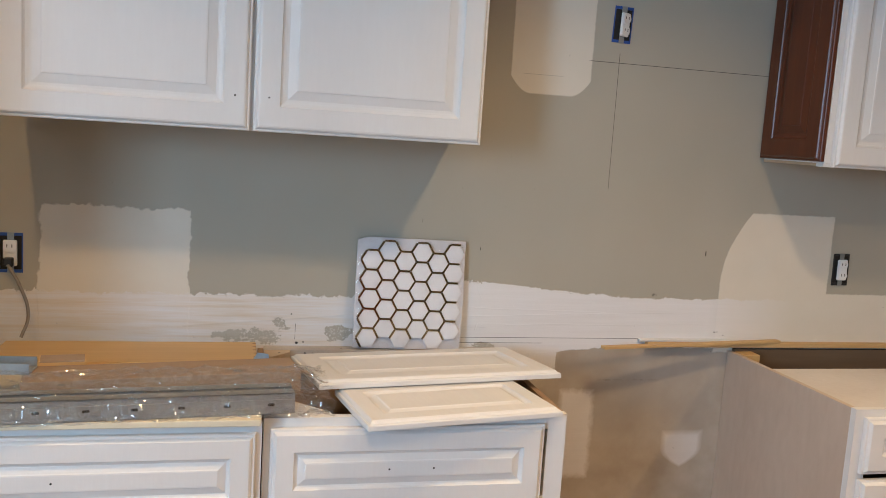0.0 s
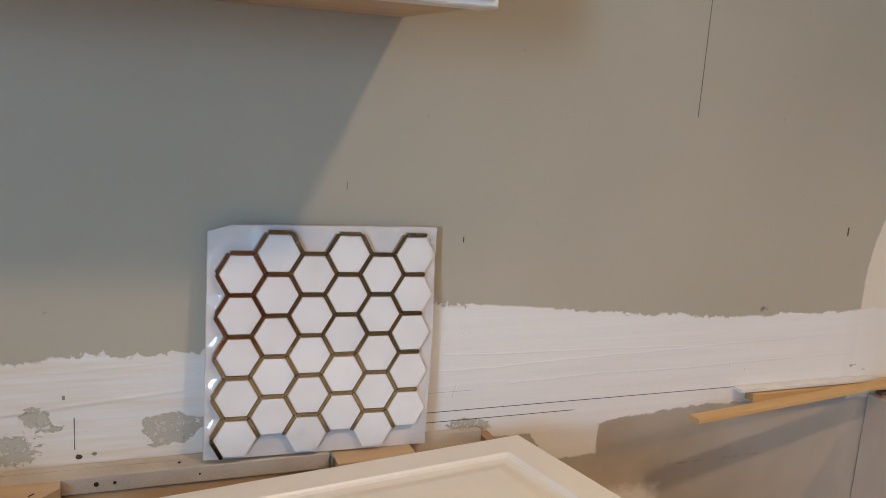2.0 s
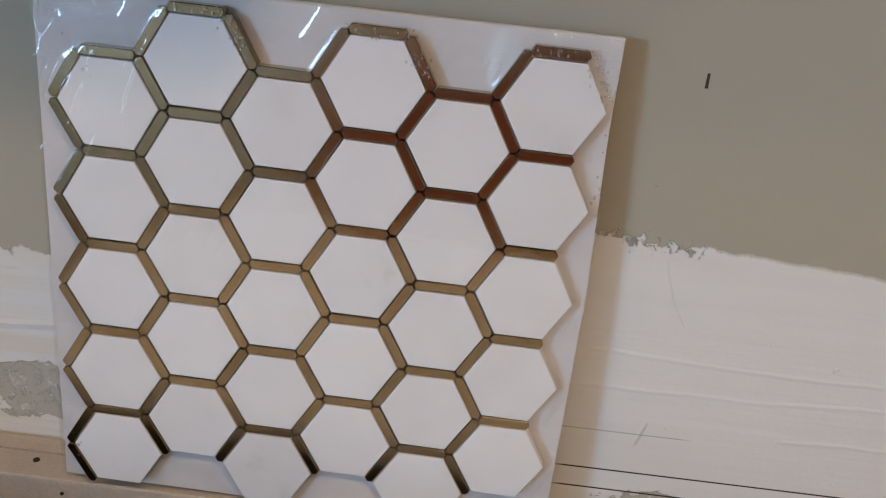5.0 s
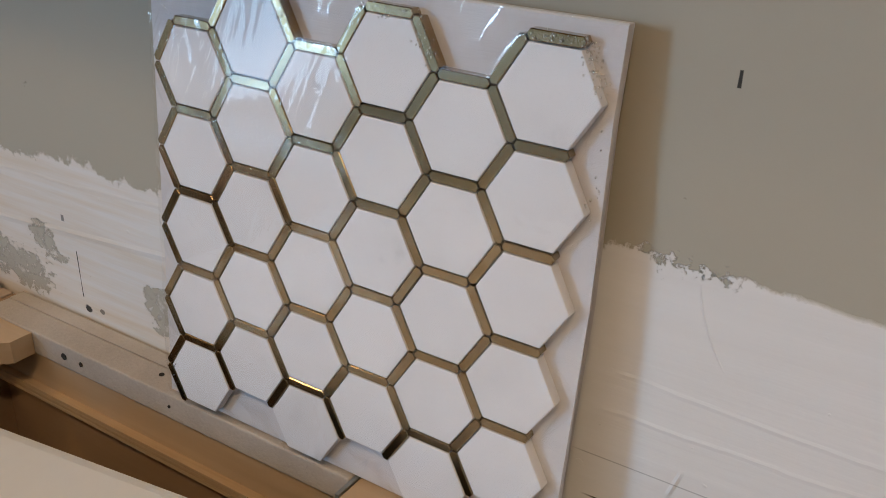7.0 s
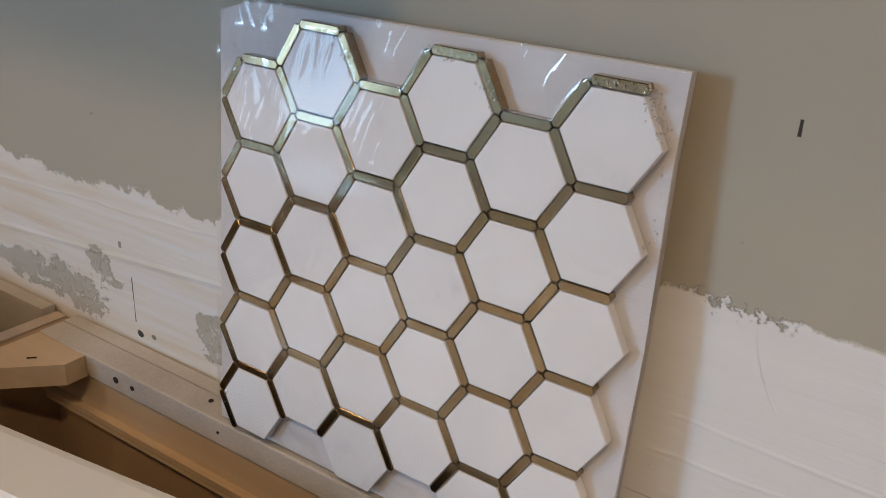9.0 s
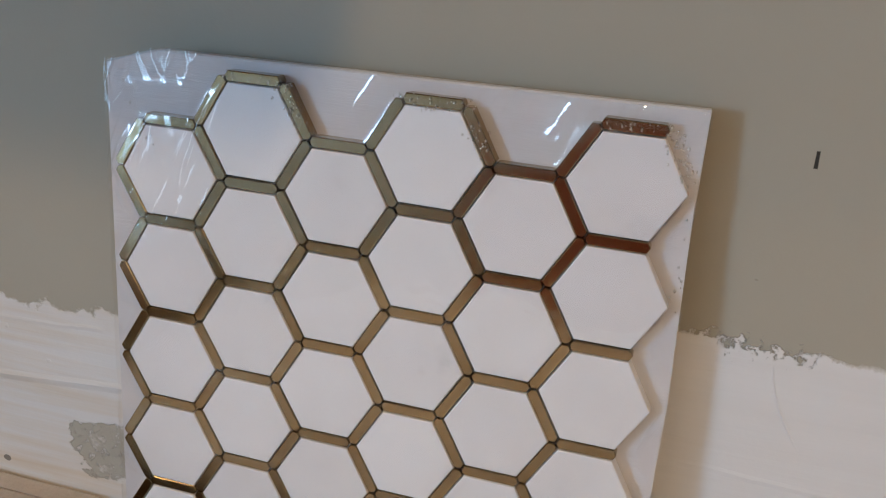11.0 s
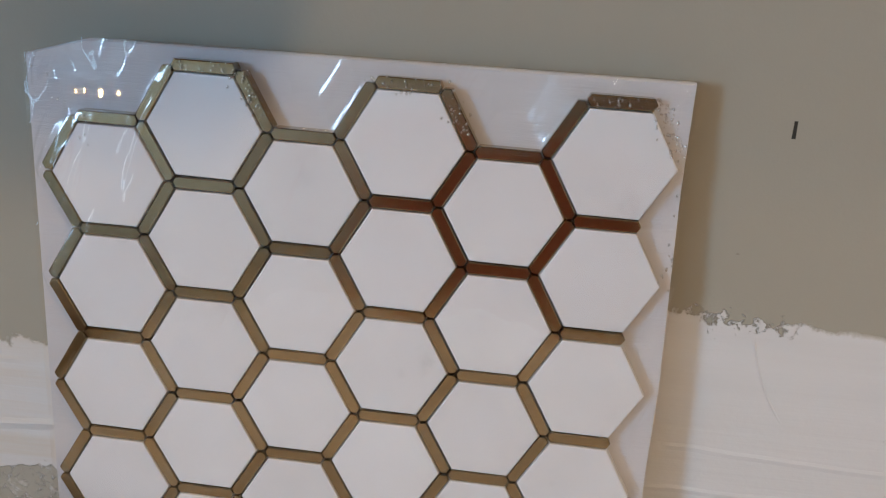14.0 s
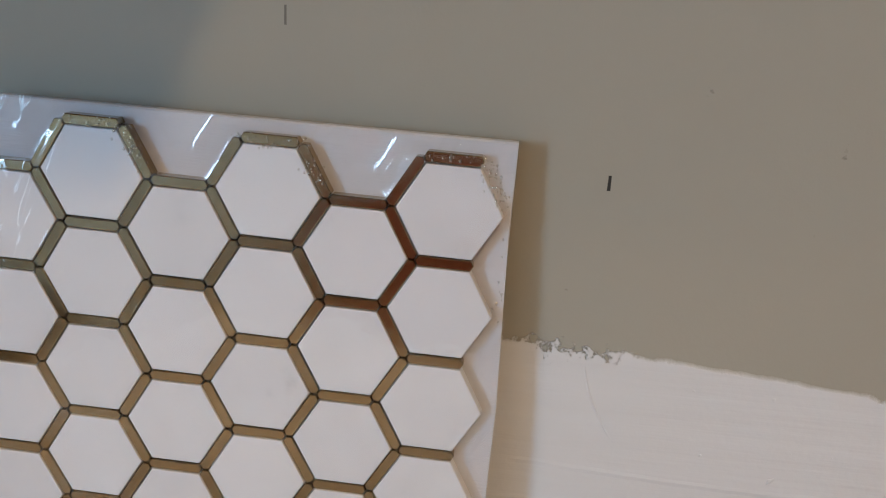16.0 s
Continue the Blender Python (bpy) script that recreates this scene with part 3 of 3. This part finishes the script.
def slides():
    pack = thing("drawer_slide_pack", pose(-0.66, -0.60, BTOP + 0.0155, 0, 0, 5), "galvanised steel drawer slides in clear plastic bag", "drawer slides")
    for n, (y, z) in enumerate(((-0.025, 0.0), (0.02, 0.0))):
        bm = block(-0.34, 0.30, y - 0.018, y - 0.015, z, z + 0.045)
        block(-0.34, 0.30, y - 0.018, y + 0.012, z + 0.042, z + 0.045, bm=bm)
        block(-0.34, 0.30, y - 0.018, y + 0.012, z, z + 0.003, bm=bm)
        block(-0.34, 0.30, y - 0.021, y - 0.0182, z + 0.012, z + 0.032, bm=bm)
        rail = part("slide", bm, M_STEEL, pack)
        if n == 0:
            for k in range(7):
                for j in (-0.004, 0.0, 0.004):
                    part("punched_hole", tube(0.0032, -0.0004, 0.0004 + 0.0001 * j / 0.004, 10, pose(-0.29 + 0.09 * k + j, y - 0.0215, z + 0.022, 90)), M_DARK, rail)
    bm = bmesh.new()
    nu, nv = 210, 72
    grid = []
    for i in range(nu + 1):
        x = -0.30 + 0.675 * i / nu
        row = []
        for j in range(nv):
            a = math.tau * j / nv
            end = max(0.0, (x - 0.27) / 0.12)
            ca, sa = math.cos(a), math.sin(a)
            q = Vector((x * 13 + ca * 0.5, ca * 1.6, sa * 1.6))
            r1 = 1 - abs(noise.noise(q * 1.3)) * 2
            r2 = 1 - abs(noise.noise(q * 3.1 + Vector((5, 1, 2)))) * 2
            r3 = noise.noise(q * 6.5) * max(0.0, 0.4 + noise.noise(q * 0.9 + Vector((9, 9, 9))))
            f1 = noise.voronoi(q * 1.5)[0][0]
            f2 = noise.voronoi(q * 3.6 + Vector((2, 7, 1)))[0][0]
            f3 = noise.voronoi(q * 8.0 + Vector((4, 3, 9)))[0][0]
            k = 1 + 0.09 * r1 + 0.07 * r2 + 0.06 * r3 + 0.34 * (f1 - 0.4) + 0.22 * (f2 - 0.4) + 0.10 * (f3 - 0.4) + 0.3 * end * (r2 + 0.4)
            y = 0.012 + 0.068 * k * math.copysign(abs(ca) ** 0.55, ca)
            z = 0.030 + 0.034 * (1 - 0.4 * end) * k * math.copysign(abs(sa) ** 0.55, sa) + (0.008 if ca > 0 else 0.0) * abs(ca)
            row.append(bm.verts.new((x + 0.018 * noise.noise(q * 1.7), y, max(z, 0.0006))))
        grid.append(row)
    for p, q in zip(grid, grid[1:]):
        for j in range(nv):
            bm.faces.new((p[j], p[(j + 1) % nv], q[(j + 1) % nv], q[j]))
    bag = part("plastic_bag", bm, M_BAG, pack, "clear crinkled plastic bag")
    bag.visible_shadow = False


slides()


def carton():
    box = thing("cardboard_box", pose(-0.63, -0.449, BTOP + 0.0155, 0, 0, 8), "long flat brown cardboard box, flap open", "cardboard box")
    L, D, H, t = 0.58, 0.122, 0.05, 0.003
    bm = block(-L / 2, L / 2, -D / 2, D / 2, 0, H, 0.002)
    part("carton", bm, M_CARD, box)
    part("flap", block(0, 0.035, -D / 2 + 0.04, D / 2 - 0.05, -t / 2, t / 2), M_CARD, box, m=pose(L / 2 + 0.001, -0.02, H - 0.004, 0, 28, 0))
    bm = block(-0.09, 0.0, D / 2 - 0.02, D / 2 + 0.02, H, H + t)
    part("flap", bm, M_CARD, box, m=pose(-0.17, 0.02, 0.004, 6))


carton()
bd = thing("pine_drawer", pose(-0.428, -0.172, BTOP + 0.0005), "yellow pine drawer box with dovetailed end, by the wall", "drawer")
part("side", block(-0.62, 0.0, -0.1, 0.1, 0.017, 0.033, 0.0012), M_PINE, bd)
part("lip", block(-0.62, 0.0, -0.106, -0.1002, 0.012, 0.0345, 0.001), M_PINE, bd)
part("lower_side", block(-0.62, -0.014, -0.116, -0.05, 0.0, 0.0115, 0.001), M_PINE, bd)
for k in range(6):
    bm = bmesh.new()
    bmesh.ops.create_circle(bm, cap_ends=True, segments=14, radius=1.0, matrix=Matrix.Diagonal((0.009, 0.0042, 1, 1)))
    bmesh.ops.bisect_plane(bm, geom=bm.verts[:] + bm.edges[:] + bm.faces[:], plane_co=(0, 0, 0), plane_no=(1, 0, 0), clear_outer=True)
    bmesh.ops.solidify(bm, geom=bm.faces[:], thickness=0.0006)
    part("dovetail", bm, M_BROWN, bd, m=pose(0.0002, -0.083 + 0.033 * k, 0.0334))
sl = thing("drawer_slide", pose(-1.02, -0.46, BTOP + 0.0665, 0, 0, -4), "grey steel drawer slide end on cardboard box", "drawer slide")
bm = block(-0.28, 0.12, -0.03, 0.03, 0, 0.003)
block(-0.28, 0.12, -0.03, -0.027, 0.003, 0.024, bm=bm)
block(-0.28, 0.12, 0.027, 0.03, 0.003, 0.024, bm=bm)
part("channel", bm, M_STEEL, sl)
tape = bmesh.new()
vs = [tape.verts.new(p) for p in ((-0.04, 0, 0), (0.026, 0.004, 0), (0.018, 0.012, 0.042), (-0.008, 0.012, 0.046))]
tape.faces.new(vs)
bmesh.ops.solidify(tape, geom=tape.faces[:], thickness=0.0006)
solid("tape_scrap", tape, M_TAPE, "small pale blue scrap of tape", "tape", m=pose(-0.42, -0.30, BTOP + 0.0155))


def outlet(x, z, label, cat="outlet", tilt=0.0, rim=None):
    """An unfinished outlet: blue box ring, dark recess and a white receptacle with straps."""
    o = thing("wall_outlet", pose(x, 0, z, 0, tilt), label, cat, "uncovered wall outlets")
    bm = block(-0.029, 0.029, -0.003, -0.0003, -0.052, -0.044)
    block(-0.029, 0.029, -0.003, -0.0003, 0.044, 0.052, bm=bm)
    block(-0.029, -0.026, -0.003, -0.0003, -0.044, 0.044, bm=bm)
    block(0.026, 0.029, -0.003, -0.0003, -0.044, 0.044, bm=bm)
    part("box_rim", bm, rim or M_BLUE, o, "plastic box rim")
    part("recess", block(-0.0258, 0.0258, -0.0012, -0.0004, -0.0438, 0.0438), M_DARK, o)
    part("strap", block(-0.008, 0.008, -0.005, -0.0031, -0.053, 0.053, 0.0005), M_STEEL, o)
    return o


def receptacle(o, yaw=0.0):
    body = part("receptacle", block(-0.017, 0.017, -0.014, -0.0052, -0.034, 0.034, 0.004), M_DEVICE, o, m=pose(0, 0, 0, 0, 0, yaw))
    for s in (-1, 1):
        part("socket_face", tube(0.0155, 0.0, 0.003, 24, pose(0, -0.0142, s * 0.0175, 90)), M_DEVICE, body)
        for k in (-0.006, 0.006):
            part("slot", block(k - 0.001, k + 0.001, -0.0178, -0.0173, s * 0.0175 - 0.002, s * 0.0175 + 0.006), M_DARK, body)


lo = outlet(-1.052, 1.137, "white outlet in blue box with black plug")
receptacle(lo)
part("plug", block(-0.012, 0.012, -0.035, -0.0185, -0.033, -0.009, 0.004), M_BLACK, lo)
hi = outlet(0.592, 1.862, "white outlet hanging skewed from blue box", tilt=2)
receptacle(hi, 24)
ri = outlet(1.432, 1.158, "white outlet in uncovered dark wall box", tilt=-1, rim=M_BLACK)
receptacle(ri)

cu = bpy.data.curves.new("power_cord", "CURVE")
cu.dimensions, cu.bevel_depth, cu.bevel_resolution = "3D", 0.0042, 4
sp = cu.splines.new("BEZIER")
cord = [(-1.052, -0.034, 1.11), (-1.02, -0.05, 1.06), (-1.0, -0.05, 0.98), (-1.015, -0.06, 0.927)]
sp.bezier_points.add(len(cord) - 1)
for p, c in zip(sp.bezier_points, cord):
    p.co, p.handle_left_type, p.handle_right_type = c, "AUTO", "AUTO"
cu.materials.append(M_CORD)
tagged(new("power_cord", cu), "grey-brown power cord hanging from the outlet", "cord")


# ---- the tile sheet ----
P = 0.0555
R = P / math.sqrt(3)
COLS, ROWS_N, GAP, THICK = 6, 5, 0.0069, 0.008
SHEET = pose(0.0018, -0.0398, 1.0366) @ pose(0, 0, 0, 0, 0, 1.29) @ pose(0, 0, 0, -3.31) @ pose(0, 0, 0, 0, 1.68)
U0, U1, V0, V1 = -0.1625, 0.1555, -0.1405, 0.177


def skew(u, v):
    """The wrap hangs a little askew: its upper edge drops towards one end."""
    rise = max(0.0, (v - 0.1) / 0.077)
    dip = 0.0028 * (0.1555 - u) / 0.3155 + 0.008 * max(0.0, (-0.132 - u) / 0.028)
    u -= 0.004 * max(0.0, min(1.0, (v - 0.03) / 0.1)) * max(0.0, min(1.0, (u - 0.11) / 0.04))
    return u + 0.0042 * (0.18 - v) * (0.155 - u) / 0.1, v - rise * dip


def centre(c, r):
    return (c - 2.5) * P * math.sqrt(3) / 2 * 0.9955, (2 - r) * P + (P / 2 if c % 2 else 0.0)


def hex_mesh():
    bm = bmesh.new()
    apo = (P - GAP) / 2
    rings = []
    for inset, y in ((0, THICK), (0, 0.0007), (0.00025, 0.0002), (0.0008, 0.0)):
        rr = (apo - inset) * 2 / math.sqrt(3)
        rings.append([bm.verts.new((rr * math.cos(k * math.pi / 3), y, rr * math.sin(k * math.pi / 3))) for k in range(6)])
    for p, q in zip(rings, rings[1:]):
        for k in range(6):
            bm.faces.new((p[k], p[(k + 1) % 6], q[(k + 1) % 6], q[k]))
    bm.faces.new(rings[-1])
    return mesh_of(bm, "tile", M_MARBLE)


def strip_mesh():
    """A brass bar along x with pointed ends."""
    bm = bmesh.new()
    a, w = R / 2 - 0.0005, GAP / 2 - 0.00065
    rings = []
    for inset, y in ((0, THICK), (0, 0.0007), (0.0005, 0.0002)):
        l, h = a - inset, w - inset
        pts = ((-l, 0.0), (-l + h * 0.58, -h), (l - h * 0.58, -h), (l, 0.0), (l - h * 0.58, h), (-l + h * 0.58, h))
        rings.append([bm.verts.new((px, y, pz)) for px, pz in pts])
    for p, q in zip(rings, rings[1:]):
        for k in range(6):
            bm.faces.new((p[k], p[(k + 1) % 6], q[(k + 1) % 6], q[k]))
    bm.faces.new(rings[-1])
    return mesh_of(bm, "brass_strip", M_BRASS)


def film_height(u, v):
    """How far the film lies behind the tile faces."""
    d = 1.0
    near = (u / (P * math.sqrt(3) / 2 * 0.9955)) + 2.5
    for c in range(max(0, int(near) - 1), min(COLS, int(near) + 3)):
        r = (P / 2 if c % 2 else 0.0) + 2 * P - v
        for k in (max(0, min(ROWS_N - 1, int(r // P))), max(0, min(ROWS_N - 1, int(r // P) + 1))):
            cu_, cv = centre(c, k)
            du, dv = abs(u - cu_), abs(v - cv)
            d = min(d, max(dv, du * 0.8660254 + dv / 2) - P / 2)
    edge = min(u - U0, U1 - u, v - V0, V1 - v)
    fall = max(0.0, min(1.0, d / 0.022))
    fall = fall * fall * (3 - 2 * fall)
    rim = max(0.0, 1 - max(edge, 0.0) / 0.014) if d > 0 else 0.0
    h = (THICK - 0.0008) * max(fall, rim * min(1.0, d / 0.006))
    q = Vector((u * 40, v * 40, 3.0))
    h += 0.00025 * noise.noise(q * 0.8) + 0.00003 * noise.noise(q * 5)
    # creases that run down from the upper edge, most in the far corner
    corner = math.exp(-(((u - U0) / 0.055) ** 2 + ((v - V1) / 0.065) ** 2))
    crest = math.exp(-((v - 0.15) / 0.035) ** 2)
    q2 = Vector((u * 130 - v * 50, v * 13, 7.0))
    fan = math.exp(-(((u + 0.024) / 0.018) ** 2 + ((v - 0.105) / 0.022) ** 2))
    fan2 = math.exp(-(((u + 0.066) / 0.02) ** 2 + ((v - 0.03) / 0.02) ** 2))
    fan3 = math.exp(-(((u + 0.112) / 0.016) ** 2 + ((v - 0.085) / 0.024) ** 2))
    q3 = Vector((u * 300 + v * 110, v * 90, 1.0))
    free = min(1.0, max(0.0, d) / 0.004)
    ridge = 1.0 - abs(noise.noise(q2 * 0.8)) * 2.2
    patchy = max(0.0, 0.25 + 1.6 * noise.noise(Vector((u * 55, v * 30, 4.0))))
    h -= corner * (0.0068 * patchy * max(0.0, ridge) ** 2 + 0.0006 * noise.noise(q3 * 0.5))
    h -= (crest * (0.00003 + 0.0007 * free) * patchy + 0.00030 * fan + 0.00018 * fan2 + 0.00032 * fan3) * max(0.0, 1.0 - abs(noise.noise(q2)) * 3.0) ** 2
    return h - 0.0009


def tile_sheet():
    sheet = thing("tile_sheet", SHEET, "shrink-wrapped sheet of white marble hexagon tiles with brass strips", "tile sheet")
    bm, n = bmesh.new(), 40
    rows = [[bm.verts.new((su, y, sv)) for su, sv in (skew(U0 + (U1 - U0) * i / n, v) for i in range(n + 1))] for y, v in ((THICK + 0.0003, V0), (THICK + 0.0003, 0.03), (THICK + 0.0003, 0.13), (THICK + 0.0003, V1 - 0.001), (THICK + 0.0012, V1), (THICK + 0.0085, V1), (THICK + 0.0085, 0.13), (THICK + 0.0085, 0.03), (THICK + 0.0085, V0))]
    for p, q in zip(rows, rows[1:] + rows[:1]):
        for i in range(n):
            bm.faces.new((p[i], p[i + 1], q[i + 1], q[i]))
    for i in (0, n):
        bm.faces.new([row[i] for row in rows])
    part("backing_board", bm, M_BOARD, sheet, "white paper backing board")
    hexm, bar = hex_mesh(), strip_mesh()
    rnd = random.Random(4)
    for c in range(COLS):
        for r in range(ROWS_N):
            u, v = centre(c, r)
            part("tile", hexm, None, sheet, m=pose(u + rnd.uniform(-2e-4, 2e-4), rnd.uniform(-1e-4, 1e-4), v + rnd.uniform(-2e-4, 2e-4), rnd.uniform(-0.4, 0.4), rnd.uniform(-0.3, 0.3), rnd.uniform(-0.4, 0.4)))
            edges = [90, 150]
            if c == 0 or r < ROWS_N - 1 or c % 2:
                edges.append(210)
            if c % 2 and r == 0 and c < COLS - 1:
                edges.append(30)
            for a in edges:
                ra = radians(a)
                eu, ev = u + P / 2 * math.cos(ra), v + P / 2 * math.sin(ra)
                part("brass_strip", bar, None, sheet, m=pose(eu, rnd.uniform(-1e-4, 1e-4), ev) @ pose(0, 0, 0, rnd.uniform(-0.9, 0.9), 90 - a, rnd.uniform(-0.5, 0.5)))
    nu, nv = 330, 338
    verts, faces = [], []
    for j in range(nv + 1):
        for i in range(nu + 1):
            u, v = U0 - 0.001 + (U1 - U0 + 0.002) * i / nu, V0 - 0.0005 + (V1 - V0 + 0.0015) * j / nv
            u, v = skew(u, v)
            verts.append((u, film_height(u, v), v))
    for j in range(nv):
        for i in range(nu):
            a = j * (nu + 1) + i
            faces.append((a, a + 1, a + nu + 2, a + nu + 1))
    me = bpy.data.meshes.new("plastic_film")
    me.from_pydata(verts, [], faces)
    me.materials.append(M_FILM)
    for p in me.polygons:
        p.use_smooth = True
    film = part("plastic_film", me, None, sheet, "clear glossy shrink-wrap film")
    film.visible_shadow = False
    # small bubbles under the film along the upper strips and the open edge
    rnd = random.Random(11)
    lines = []
    for c in (1, 3, 5):
        u, v = centre(c, 0)
        lines.append(((u - R / 2, v + P / 2), (u + R / 2, v + P / 2), 30))
        lines.append(((u + R / 2 + 0.001, v + P / 2 - 0.001), (u + R * 0.9, v + 0.006), 34 if c < 5 else 60))
    lines.append(((0.1515, 0.13), (0.150, 0.085), 26))
    lines.append(((-0.155, 0.165), (-0.125, 0.12), 14))
    lines.append(((-0.139, -0.098), (-0.15, -0.12), 8))
    bm = bmesh.new()
    for (u0, v0), (u1, v1), count in lines:
        for _ in range(count):
            k = rnd.random()
            u, v = u0 + (u1 - u0) * k + rnd.gauss(0, 0.0028), v0 + (v1 - v0) * k + rnd.gauss(0, 0.0022)
            r = rnd.uniform(0.0003, 0.0008)
            if not U0 + 0.004 < u < (0.1495 if v > 0.1 else 0.1525) or v > V1 - 0.006:
                continue
            y = film_height(u, v) - 0.0002
            loops = []
            for n, (q, d) in enumerate(((1.0, 0.0), (0.82, 0.57), (0.42, 0.9))):
                loops.append([bm.verts.new((u + r * q * math.cos(m * math.tau / 7), y - r * d, v + r * q * 1.3 * math.sin(m * math.tau / 7))) for m in range(7)])
            tip = bm.verts.new((u, y - r, v))
            for p, q in zip(loops, loops[1:]):
                for m in range(7):
                    bm.faces.new((p[m], p[(m + 1) % 7], q[(m + 1) % 7], q[m]))
            for m in range(7):
                bm.faces.new((loops[-1][m], loops[-1][(m + 1) % 7], tip))
    bubbles = part("film_blistering", bm, M_BUBBLE, sheet, "tiny glinting bubbles in the film", smooth=True)
    bubbles.visible_shadow = False
    bubbles["kind"] = "stuff"


tile_sheet()
